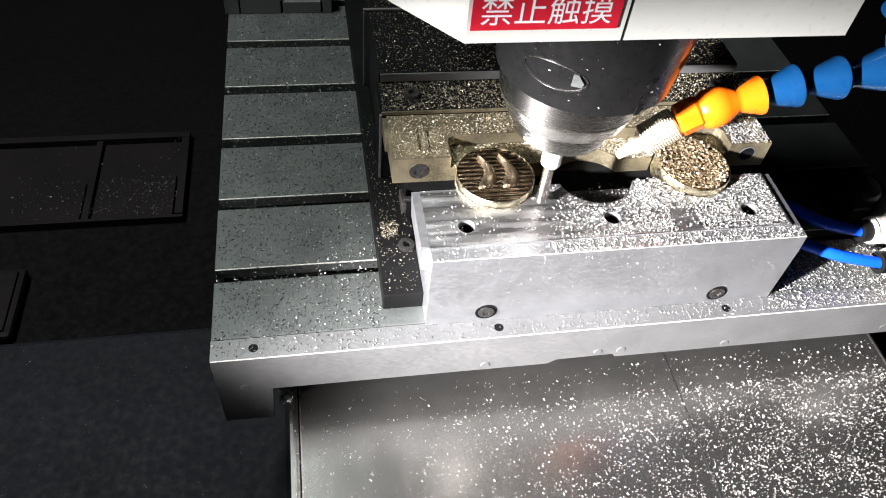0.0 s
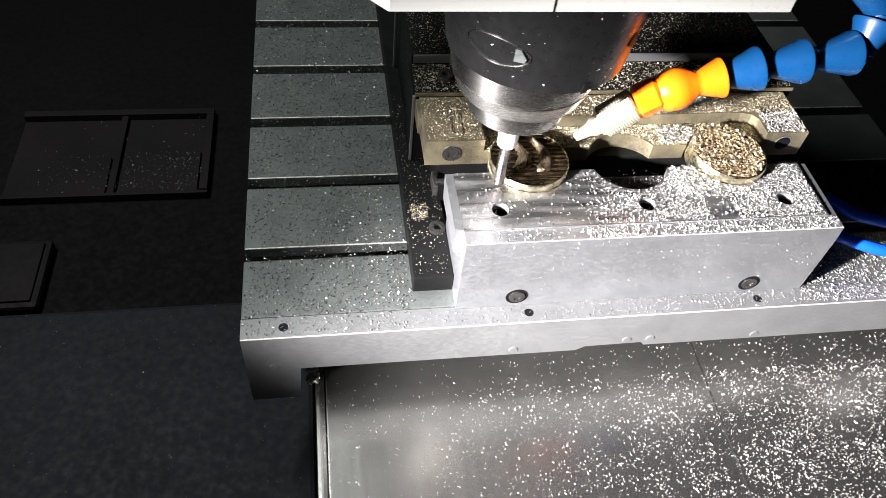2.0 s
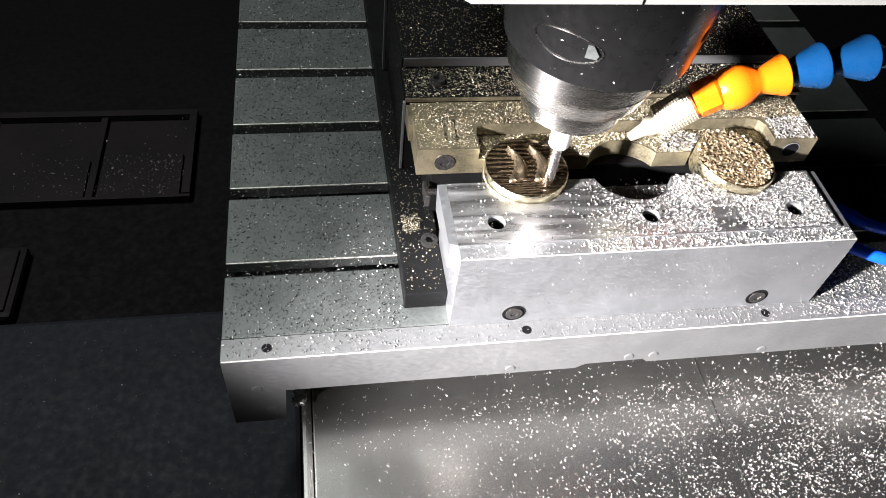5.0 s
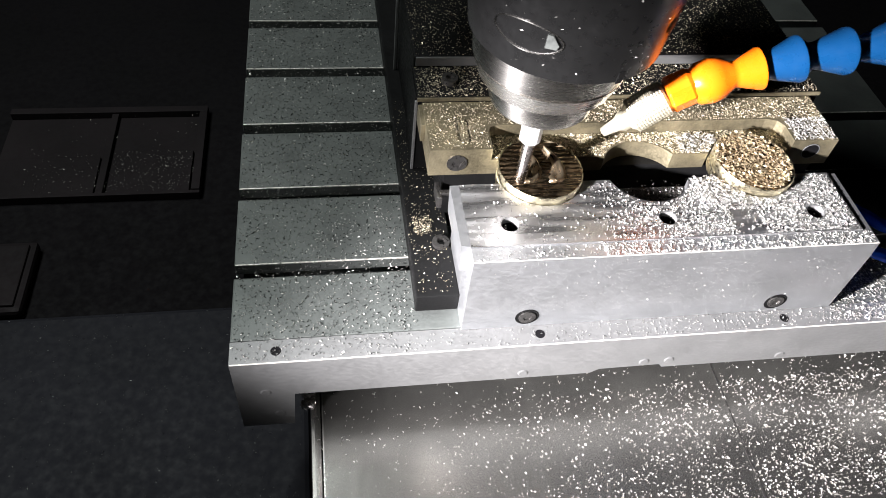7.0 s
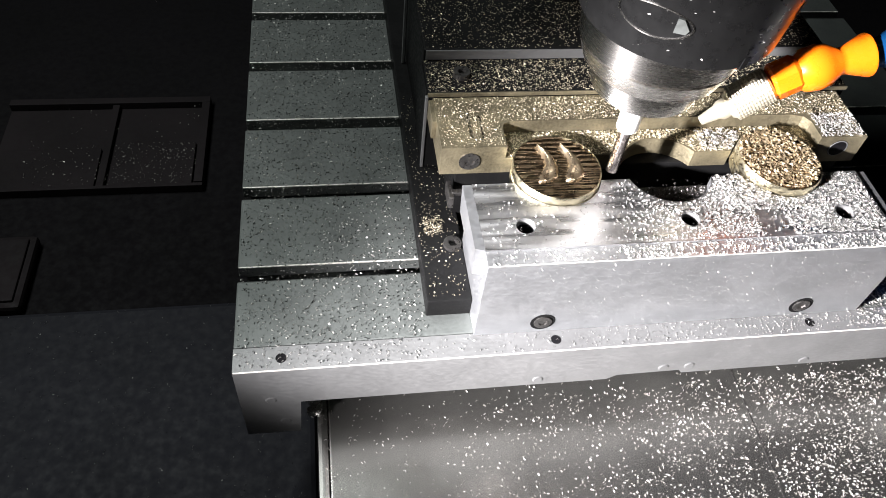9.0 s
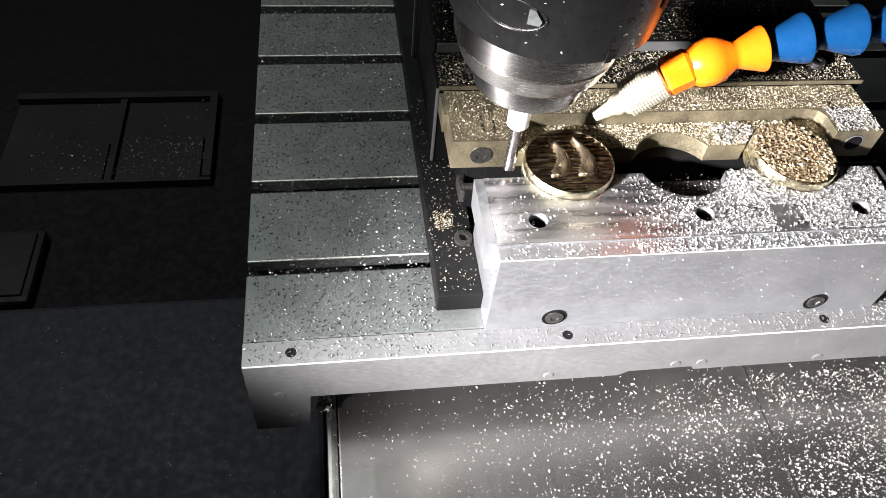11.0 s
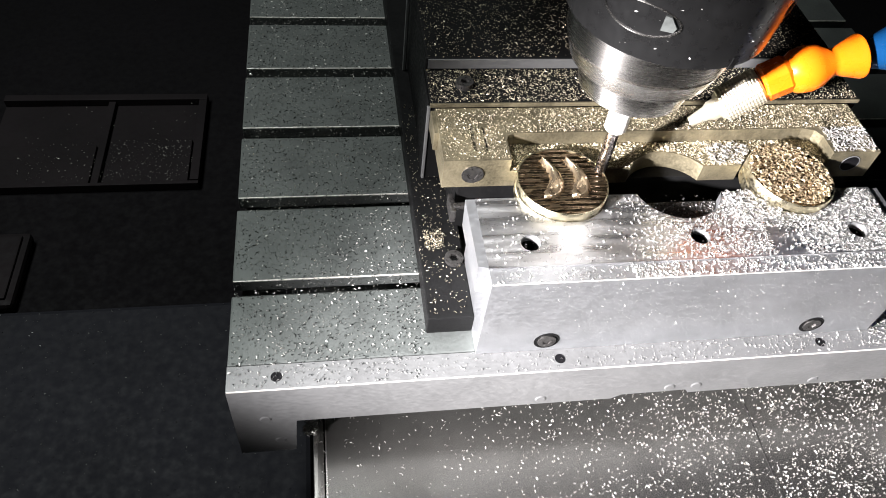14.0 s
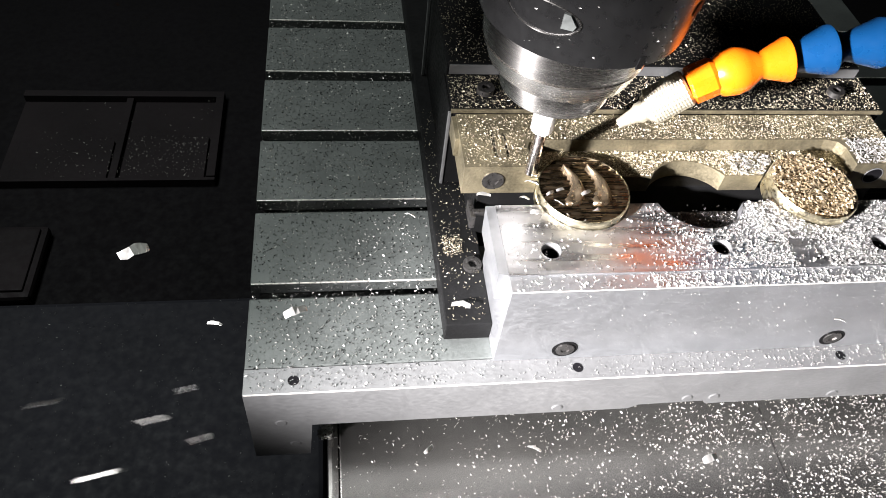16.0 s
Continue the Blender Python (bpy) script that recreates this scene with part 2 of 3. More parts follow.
ZC = -5.4
guard = thing("way_cover", (20, 0, ZC), "stainless steel way cover strewn with chips", "way cover")
part("top_sheet", a_box(-16.26, 18.1, -60, 34, -0.2, 0, bevel=0.08), SHEET_STEEL, guard)
part("side_sheet", a_box(-16.8, -16.28, -60, 34, -6.6, 0.03, bevel=0.2), SHEET_STEEL, guard, "rolled bright edge of the cover")
part("side_sheet", a_box(18.12, 18.3, -60, 34, -6.6, 0.02, bevel=0.05), SHEET_STEEL, guard)
part("lap_seam", a_box(4.70, 4.80, -59, 33, 0.002, 0.012, bevel=0), DARK_SCREW, guard, "dark seam between lapped sheets")
part("bed", a_box(-16.2, 18.0, -58, 33, -6.6, -0.3, bevel=0), DARK_PAINT, guard)

# ---- machine table ----
TW, PITCH = 40.4, 5.06
table = rides(thing("machine_table", (0, 0, 0), "grey steel T-slot machine table dusted with chips", "machine table"), ON_TABLE)
front = [(0, -5.68), (2.44, -5.72), (2.62, -2.83), (16.85, -2.92), (17.3, -2.6), (20.4, -2.56), (20.6, -2.84), (TW, -2.95), (TW, 0), (0, 0)]
bm = prism(bmesh.new(), front, [], 0, 1.18)
for v in bm.verts:
    v.co = Vector((v.co.x, v.co.z, v.co.y))
part("front_plate", bm, PLATE_STEEL, table, "ground steel front plate with a leg at the end")
part("table_bed", a_box(0.3, TW - 0.3, 1.22, 33, -3.0, -1.1, bevel=0), TABLE_STEEL, table)
for k in range(7):
    y0 = 1.22 if k == 0 else 5.49 + PITCH * (k - 1)
    y1 = 4.72 + PITCH * k
    bm = a_box(0, TW, y0, y1, -1.05 + 0.35, 0.012 if k else 0.0, bevel=0.08)
    rail = part("table_rail", bm, TABLE_STEEL, table)
    # The highlight along each front edge is painted as a thin pale strip.
    if k:
        part("edge_highlight", a_box(0.04, TW - 0.04, y0 - 0.003, y0 + 0.06, -0.05, 0.018, bevel=0.02), NICKEL, rail, "pale strip painting the highlight on the front edge")
part("edge_highlight", a_box(0.03, TW - 0.03, -0.003, 0.055, -0.05, 0.005, bevel=0.02), NICKEL, table, "pale strip painting the highlight on the front edge")


def rim_hole(parent, m, r, name="threaded_hole"):
    # Flat disc whose dark colour stands in for the shade inside a hole.
    bm = turned([(r * 1.15, 0.0), (r * 1.15, 0.012), (r, 0.016), (r * 0.96, 0.006), (0, 0.006)], m, 20)
    return part(name, bm, DARK_PAINT, parent, "threaded hole, its inner shade put into black")


UP = Matrix.Identity(4)
FACE = Matrix.Rotation(radians(90), 4, "X")


def at(x, y, z, m=UP):
    return Matrix.Translation((x, y, z)) @ m


for x, y in ((1.98, 0.6), (13.93, 0.59), (26.2, 0.58), (38.4, 0.58)):
    rim_hole(table, at(x, y, 0.0), 0.2)
for x, z in ((1.34, -2.51), (1.83, -4.57), (36.6, -2.35)):
    part("pin", turned([(0, 0.03), (0.2, 0.03), (0.26, 0.0)], at(x, 0, z, FACE), 16), PLATE_STEEL, table, "small round pin")
for x, z in ((13.42, -2.44), (19.5, -2.2), (20.8, -2.2), (26.86, -2.5)):
    part("pin", turned([(0, 0.04), (0.2, 0.04), (0.27, 0.0)], at(x, 0, z, FACE), 16), PLATE_STEEL, table, "small round pin")
part("adjusting_bolt", turned([(0, -1.2), (0.25, -1.2), (0.25, -0.4), (0.45, -0.4), (0.45, 0)], at(1.85, 0.85, -5.7), 16), NICKEL, table, "bolt under the leg")

# ---- vise on the table ----
base = rides(thing("base_bar", (9.3, 2.24, 0.012), "black steel base bar lying across the table", "base bar"), ON_TABLE)
part("bar", a_box(-1.0, 1.0, 0, 28, 0, 1.1, bevel=0.06), BLACK_STEEL, base)
socket_screw(base, at(0.52, 3.12, 0.85), 0.42, 0.44, DARK_SCREW)
base2 = rides(thing("base_bar", (29.3, 2.24, 0.012), "black steel base bar half hidden by the clamp block", "base bar"), ON_TABLE)
part("bar", a_box(-0.92, 0.92, 0, 28, 0, 1.1, bevel=0.06), BLACK_STEEL, base2)

X0, X1, YF, YB, ZT = 10.3, 28.8, 1.08, 5.5, 4.94
COINS = (14.15, 19.3, 24.55)
HOLES = (12.2, 19.38, 26.53)
CY, CR = 6.05, 2.01


def jaw_outline(x0, x1, y0, y1, cut_front):
    """A rectangle with the round coin seats cut out of its rear (or front) edge."""
    edge = y0 if cut_front else y1
    d = math.sqrt(CR ** 2 - (edge - CY) ** 2)
    arcs = []
    for c in COINS:
        a = math.atan2(edge - CY, d)
        if cut_front:
            arcs.append([(c + CR * math.cos(t), CY + CR * math.sin(t)) for t in np.linspace(math.pi - a, a, 25)])
        else:
            arcs.append([(c + CR * math.cos(t), CY + CR * math.sin(t)) for t in np.linspace(a, -math.pi - a, 25)])
    if cut_front:
        pts = [(x0, y0)]
        for arc in arcs:
            pts += arc
        return pts + [(x1, y0), (x1, y1), (x0, y1)]
    pts = [(x0, y0), (x1, y0), (x1, y1)]
    for arc in reversed(arcs):
        pts += arc
    return pts + [(x0, y1)]


jaw = rides(thing("clamp_block", (0, 0, 0.012), "milled aluminium clamp block with three coin seats", "clamp block"), ON_TABLE)
bm = bmesh.new()
plain = [(X0, YF), (X1, YF), (X1, YB), (X0, YB)]
HY = 3.05
holes = [circle(x, HY, 0.4) for x in HOLES]
prism(bm, plain, [], 0, 3.9)
outline = jaw_outline(X0, X1, YF, YB, False)
prism(bm, outline, holes, 3.9, 4.86, lambda x, y: (x + (0.03 if x < X0 + 0.01 else -0.03 if x > X1 - 0.01 else 0), y + (0.03 if y < YF + 0.01 else 0)))
grooves = [[(27.85, 2.6), (28.0, 2.6), (28.0, 5.3), (27.85, 5.3)], [(26.8, 2.15), (27.75, 2.15), (27.75, 2.45), (26.8, 2.45)]]
prism(bm, [(9.98, 2.0), (X0 + 0.02, 1.9), (X0 + 0.02, YB - 0.02), (9.98, YB - 0.02)], [], 3.3, ZT - 0.01, lambda x, y: (x - (0.06 if x < 10 else 0), y))
part("milled_top", prism(bmesh.new(), jaw_outline(X0 + 0.03, X1 - 0.5, YF + 0.8, YB, False), holes + grooves, 4.862, ZT), MILLED, jaw, "bright face-milled top")
part("body", bm, ALUMINIUM, jaw)
# Pale strip stands in for the highlight on the block's front edge.
part("edge_highlight", a_box(X0 + 0.05, X1 - 0.05, YF + 0.015, YF + 0.06, 4.84, 4.872, bevel=0.01), NICKEL, jaw, "pale strip painting the highlight on the front edge")
for x in HOLES:
    # Shade deep in the hole is put into this black lining.
    part("threaded_hole", turned([(0, 0.02), (0.37, 0.02), (0.38, 0.75)], at(x, HY, 3.9), 28), BLACK_STEEL, jaw, "threaded hole, its inner shade put into black")
    part("hole_wall", turned([(0.394, 0.72), (0.394, 1.0), (0.43, 1.045), (0.42, 1.05), (0.375, 0.96), (0.375, 0.72)], at(x, HY, 3.9), 28), PLATE_STEEL, jaw, "bored grey wall of the hole", True)
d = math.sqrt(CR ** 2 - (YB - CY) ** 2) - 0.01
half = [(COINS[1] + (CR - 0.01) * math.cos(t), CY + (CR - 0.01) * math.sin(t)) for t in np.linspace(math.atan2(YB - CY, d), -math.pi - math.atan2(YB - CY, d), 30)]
# The recess's shade is put into a darker metal than the block's.
part("seat_floor", prism(bmesh.new(), half, [], 3.9, 4.35), DARK_SCREW, jaw, "floor of the empty coin seat, darkened for its shade")
for x in (13.28, 25.6):
    # A black disc paints the shaded recess round the screw head.
    part("counterbore", turned([(0.56, 0.0), (0.56, 0.02), (0.5, 0.022), (0.48, 0.008), (0, 0.008)], at(x, YF, 0.75, FACE), 24), BLACK_STEEL, jaw, "counterbore round the screw, its shade put into black")
    socket_screw(jaw, at(x, YF - 0.01, 0.75, FACE), 0.4, 0.06, DARK_SCREW)

rear = rides(thing("rear_jaw", (0, 0, 0.012), "worn aluminium rear jaw with a long pocket", "vise jaw"), ON_TABLE)
bm = bmesh.new()
RX0, RX1, RY0, RY1 = 9.2, 29.45, 7.1, 10.45
prism(bm, jaw_outline(RX0, RX1, RY0, RY1, True), [], 4.0, 4.9)
pocket = [(RX0, RY0), (12.1, RY0), (12.1, 8.3), (12.2, 8.62), (12.5, 8.75), (26.3, 8.75), (26.85, 8.6), (27.1, 8.2), (27.1, RY0), (RX1, RY0), (RX1, RY1), (RX0, RY1)]
slots = [[(10.55, 7.7), (10.72, 7.7), (10.72, 9.4), (10.55, 9.4)], [(11.1, 7.7), (11.22, 7.7), (11.22, 9.2), (11.1, 9.2)], [(27.6, 7.5), (28.3, 7.5), (28.3, 9.6), (27.6, 9.6)]]
prism(bm, pocket, [], 4.9, 5.2)
prism(bm, pocket, slots, 5.2, 5.56)
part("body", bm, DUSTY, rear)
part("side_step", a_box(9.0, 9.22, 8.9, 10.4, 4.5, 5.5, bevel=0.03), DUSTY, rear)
socket_screw(rear, at(10.49, RY0, 4.76, FACE), 0.48, 0.05, DARK_SCREW)
rim_hole(rear, at(28.25, RY0, 4.86, FACE), 0.42, "bored_hole")
part("bore_rim", turned([(0.42, 0.0), (0.47, 0.0), (0.47, 0.03), (0.42, 0.03)], at(28.25, RY0, 4.86, FACE), 28), PLATE_STEEL, rear, "steel rim of the bored hole", True)
part("slide", a_box(10.0, 29.0, 7.4, 10.4, 0, 3.98, bevel=0.05), BLACK_STEEL, rear, "black slide under the jaw")
part("guide_bar", a_box(9.75, 11.7, 6.55, 6.8, 3.1, 3.35, bevel=0.05), DARK_SCREW, rear, "small steel bar under the jaw")
part("guide_bar", a_box(9.6, 9.85, 6.3, 7.4, 2.6, 3.3, bevel=0.05), DARK_SCREW, rear)

body = rides(thing("vise_body", (19.1, 14, 0.012), "black vise body covered with chips", "vise"), ON_TABLE)
part("ledge", a_box(-10.1, 10.95, -3.4, -0.96, 0, 5.74, bevel=0.06), BLACK_STEEL, body)
part("block", a_box(-10.05, 10.7, -0.92, 7.5, 0, 6.32, bevel=0.1), BLACK_STEEL, body)
part("step_strip", a_box(-9.95, 10.65, -1.0, -0.93, 5.78, 6.3, bevel=0.03), PLATE_STEEL, body, "lighter grey strip on the step face")
part("edge_strip", a_box(-10.12, 10.97, -3.5, -3.41, 5.56, 5.77, bevel=0.03), DUSTY, body, "pale strip along the front edge")
side = part("guard_plate", a_box(-10.2, -10.11, -3.3, -0.8, 1.1, 5.7, bevel=0.03), BLACK_STEEL, body, "thin black guard plate on edge")
part("pale_edge", a_box(-10.22, -10.08, -3.48, -3.31, 1.1, 5.55, bevel=0.03), PLATE_STEEL, side, "pale grey front edge")
part("guard_plate", a_box(-10.36, -10.16, 4.95, 5.12, 1.1, 6.3, bevel=0.05), PLATE_STEEL, body, "thin bent steel strap")
part("guard_plate", a_box(-10.36, -6.0, 4.95, 5.12, 6.33, 6.5, bevel=0.06), PLATE_STEEL, body, "thin bent steel strap")
socket_screw(body, at(-8.4, -2.2, 5.72), 0.4, 0.3, DARK_SCREW)
socket_screw(body, at(9.0, -2.2, 5.72), 0.4, 0.3, DARK_SCREW)

# ---- coins ----
def curl(ob, top, top_u, low_u, bend):
    """A raised, hollowed curl that widens towards its foot."""
    bm, rows_n, cols_n = bmesh.new(), 40, 24
    rings = []
    for i in range(rows_n + 1):
        k = i / rows_n
        v = 1.2 - 2.15 * k
        line = top_u + (low_u - top_u) * k + bend * math.sin(4.2 * k - 0.3)
        wide = (0.2 + 0.42 * k ** 1.5) * math.sqrt(max(1e-3, 1 - abs(2 * k - 1) ** 6))
        ring = []
        for j in range(cols_n + 1):
            w = -1 + 2 * j / cols_n
            dip = 0.16 * math.exp(-((w + 0.1) / 0.45) ** 2 - ((k - 0.78) / 0.13) ** 2)
            h = top - 0.14 + 0.38 * (1 - abs(w) ** 2.4) * (1 - 0.3 * k) - dip + 0.015 * noise.noise(Vector((w * 2, k * 7, top_u)))
            ring.append(bm.verts.new((line + w * wide, v, h)))
        rings.append(ring)
    for a, b in zip(rings, rings[1:]):
        for j in range(cols_n):
            bm.faces.new((a[j], a[j + 1], b[j + 1], b[j]))
    return part("curl", bm, LIT_BRASS, ob, "polished raised curl, its highlights put into a lighter brass", True)


def coin(x, label, carved):
    ob = rides(thing("brass_coin", (x, CY, 4.36), label, "coin", "coins in the clamp block"), ON_TABLE)
    r, top = 1.96, 0.98
    part("rim", turned([(0, 0), (r, 0), (r, 0.35), (r - 0.05, 0.4), (r - 0.05, 0.5), (r, 0.55), (r, top - 0.05), (r - 0.03, top), (r - 0.05, top), (r - 0.06, top - 0.2)], None, 72), BRASS, ob, "", True)
    n, s = 140, r - 0.05
    bm = bmesh.new()
    grid = {}
    for i in range(n + 1):
        for j in range(n + 1):
            u, v = -s + 2 * s * i / n, -s + 2 * s * j / n
            if u * u + v * v <= s * s:
                h = top - 0.09
                if carved:
                    h += 0.02 + 0.075 * (0.5 - 0.5 * math.cos(2 * math.pi * v / 0.29)) + 0.012 * noise.noise(Vector((u * 3, v * 3, 1)))
                else:
                    h += 0.07
                grid[i, j] = bm.verts.new((u, v, h))
    for i in range(n):
        for j in range(n):
            q = [grid.get(k) for k in ((i, j), (i + 1, j), (i + 1, j + 1), (i, j + 1))]
            if all(q):
                bm.faces.new(q)
    part("face", bm, DARK_BRASS, ob, "relief face with fine tool lines" if carved else "flat face under chips", True)
    if carved:
        for top_u, low_u, bend in ((-0.62, -0.5, 0.3), (0.42, 0.7, 0.26)):
            curl(ob, top, top_u, low_u, bend)
    return ob


coin(COINS[0], "half-carved brass coin with two raised curls", True)
blank = coin(COINS[2], "round brass blank heaped with bright chips", False)
blank.rotation_euler, blank.location.z = (radians(1), radians(3), 0), 4.42 * CM

# ---- air fittings at the table's end ----
def fitting(x, y, z, label):
    ob = rides(thing("air_fitting", (x, y, z), label, "air fitting", "air fittings on the table"), ON_TABLE)
    turn = Matrix.Rotation(radians(-90), 4, "Y")
    part("collar", turned([(0.35, 1.3), (0.6, 1.3), (0.62, 1.0), (0.62, 0.7), (0.35, 0.7)], turn, 24), BLACK_STEEL, ob, "dark release collar", True)
    part("barrel", turned([(0, 0.75), (0.75, 0.75), (0.78, 0.6), (0.7, 0.5), (0.78, 0.4), (0.78, -0.6), (0.9, -0.6), (0.9, -1.6), (0, -1.6)], turn, 32), NICKEL, ob, "", True)
    return ob


fitting(36.1, 3.75, 1.75, "nickel push-in fitting holding a blue tube")
fitting(36.1, 1.6, 1.6, "nickel push-in fitting holding a bright blue tube")
for pts, label in ((((29.4, 7.6, 1.6), (31.9, 5.8, 1.7), (33.0, 4.6, 1.7), (35.0, 3.75, 1.75)), "blue plastic air tube running to a fitting"),
                   (((28.95, 4.8, 1.5), (31.1, 3.3, 1.65), (32.8, 2.2, 1.7), (35.0, 1.6, 1.6)), "bright blue air tube running to a fitting")):
    ob = rides(thing("air_tube", pts[0], label, "air tube", "air tubes on the table"), ON_TABLE)
    part("hose", tube(bmesh.new(), [Vector(p) - Vector(pts[0]) for p in pts], 0.33), TUBE, ob, "", True)
man = rides(thing("manifold", (38.2, 4.0, 0.012), "steel manifold block carrying the fittings", "manifold"), ON_TABLE)
part("block", a_box(-0.4, 3.4, -4.0, 2.2, 0, 3.4, bevel=0.1), PLATE_STEEL, man)
knob = rides(thing("air_valve", (36.6, 6.9, 0.012), "round black air valve standing on the table", "valve"), ON_TABLE)
part("body", turned([(0, 0), (1.25, 0), (1.25, 1.1), (1.1, 1.2), (1.1, 1.5)], None, 6), BLACK_STEEL, knob, "black hexagonal body")
part("cap", turned([(1.0, 1.48), (1.2, 1.55), (1.25, 1.7), (1.25, 2.0), (1.1, 2.15), (0.5, 2.2), (0, 2.2)], None, 24), BLACK_STEEL, knob, "round ribbed cap", True)

for x, w, z in ((2.3, 1.4, 1.6), (5.2, 1.35, 0.9), (7.0, 0.32, 1.6), (0.3, 0.5, 1.6)):
    ob = rides(thing("end_stop", (x, 29.7, 0.012), "light grey steel end stop on the table", "end stop", "end stops"), ON_TABLE)
    part("body", a_box(-w, w, -0.6, 1.2, 0, z, bevel=0.06), PLATE_STEEL, ob)

# ---- spindle head ----
SX, SY = 16.5, 4.15
head = rides(thing("spindle_head", (SX, SY, 5.2), "white spindle head with black housing and end mill", "spindle"), ON_HEAD)
Z = -5.2
part("end_mill", turned([(0, 0.0), (0.2, 0.02), (0.26, 0.08), (0.26, 1.2), (0.26, 3.0), (0, 3.0)], None, 24), TOOL_STEEL, head, "slim carbide end mill", True)
part("sleeve", turned([(0.27, 7.6 + Z), (0.38, 7.63 + Z), (0.45, 7.72 + Z), (0.46, 10.2 + Z), (0, 10.2 + Z)], None, 32), PLASTIC_WHITE, head, "white plastic sleeve", True)
part("nose", turned([(0.5, 9.9 + Z), (1.9, 9.9 + Z), (2.05, 9.97 + Z), (2.28, 11.0 + Z), (2.26, 11.06 + Z), (2.5, 11.1 + Z)], None, 72), BRIGHT_STEEL, head, "turned steel spindle nose", True)
part("collar", turned([(2.4, 11.1 + Z), (2.58, 11.12 + Z), (2.65, 11.18 + Z), (2.93, 11.95 + Z), (2.82, 11.97 + Z), (2.82, 12.04 + Z), (2.96, 12.07 + Z), (3.0, 12.6 + Z), (3.02, 13.2 + Z), (2.9, 13.25 + Z)], None, 72), BRIGHT_STEEL, head, "polished steel collar", True)
BX, BR, BZ, SLOPE = 0.3, 3.56, 13.2, 0.11
part("housing", turned([(2.5, BZ + Z), (BR - 0.1, BZ + Z), (BR, BZ + 0.08 + Z), (BR + SLOPE * 4, BZ + 4 + Z), (BR + SLOPE * 4.4, 24 + Z)], at(BX, 0, 0), 72), GLOSS_BLACK, head, "glossy black bell housing", True)


def on_bell(az, z):
    """A pose on the bell's wall, z outwards; az from the front towards the operator's left."""
    r = BR + SLOPE * (z - BZ)
    a = radians(-90 - az)
    out = Vector((math.cos(a), math.sin(a), -SLOPE)).normalized()
    return Matrix.Translation((BX + r * math.cos(a), r * math.sin(a), z + Z)) @ out.to_track_quat("Z", "Y").to_matrix().to_4x4()


def oval(bm, m, rx, ry, h, w):
    """A flat oval ring of width w standing h proud, bent to the bell."""
    n = 40
    rings = [[bm.verts.new(m @ Vector((sx * math.cos(2 * math.pi * i / n), sy * math.sin(2 * math.pi * i / n), hh - (sx * math.cos(2 * math.pi * i / n)) ** 2 / (2 * BR + 0.4)))) for i in range(n)] for sx, sy, hh in ((rx + w, ry + w, -0.05), (rx + w, ry + w, h), (rx, ry, h), (rx, ry, -0.05))]
    for a, b in zip(rings, rings[1:]):
        for i in range(n):
            bm.faces.new((a[i], a[(i + 1) % n], b[(i + 1) % n], b[i]))
    return bm


part("window_ring", oval(bmesh.new(), on_bell(38.5, 14.74), 1.22, 0.54, 0.03, 0.045), BRIGHT_STEEL, head, "thin bright rim of an oval window")
# The window's glint is painted as a small pale plate on the bell.
part("window_glint", prism(bmesh.new(), [(0.0, -0.25), (0.38, -0.22), (0.45, -0.05), (0.22, 0.28), (0.02, 0.3)], [], -0.02, 0.07), TABLE_STEEL, head, "pale plate painting the glint in the window").matrix_basis = Matrix.Translation([c * CM for c in on_bell(28, 14.82).translation]) @ on_bell(28, 14.82).to_3x3().to_4x4()
part("set_screw_hole", turned([(0.3, 0.03), (0.0, 0.03)], on_bell(-46, 14.9), 20), BLACK_STEEL, head, "dark set screw hole")
part("wall_notch", a_box(-0.12, 0.12, -0.25, 0.25, -0.03, 0.02, bevel=0), BLACK_STEEL, head).matrix_basis = Matrix.Translation([c * CM for c in on_bell(-17, 13.45).translation]) @ on_bell(-17, 13.45).to_3x3().to_4x4()
plan = [(-6.05, -5.6), (6.2, -5.6), (8.6, -2.2), (8.6, 14), (-8.6, 14), (-8.6, -2.6)]
inner = [(x * 0.97, y * 0.97) for x, y in plan]
part("shroud", prism(bmesh.new(), plan, [inner], 17.95 + Z, 30 + Z), WHITE_PAINT, head, "off-white enamelled sheet shroud")
part("shroud_top", prism(bmesh.new(), inner, [], 29.6 + Z, 29.9 + Z), WHITE_PAINT, head)
part("panel_seam", a_box(-1.3, -1.25, -5.62, -5.58, 17.96 + Z, 29 + Z, bevel=0), BLACK_STEEL, head, "dark seam between the shroud's panels")
bm = a_box(-2.2, 2.2, -0.03, 0, -0.56, 0.56, bevel=0)
for v in bm.verts:
    v.co += Vector((-3.75, -5.63, 18.96 + Z))
sign = part("warning_sign", bm, RED, head, "red warning sign with white Chinese characters")
curve = bpy.data.curves.new("lettering", "FONT")
curve.body, curve.size, curve.align_x, curve.align_y = "禁止触摸", 0.99 * CM, "CENTER", "CENTER"
text = new("lettering", curve)
text.parent = sign
text.matrix_basis = Matrix.Translation((-3.75 * CM, -5.675 * CM, (18.96 + Z) * CM)) @ Matrix.Rotation(radians(90), 4, "X")
curve.materials.append(WHITE)

# ---- coolant hose on the head ----
hose = rides(thing("coolant_hose", (SX, SY, 5.2), "jointed orange and blue coolant hose with metal nozzle", "coolant hose"), ON_HEAD)
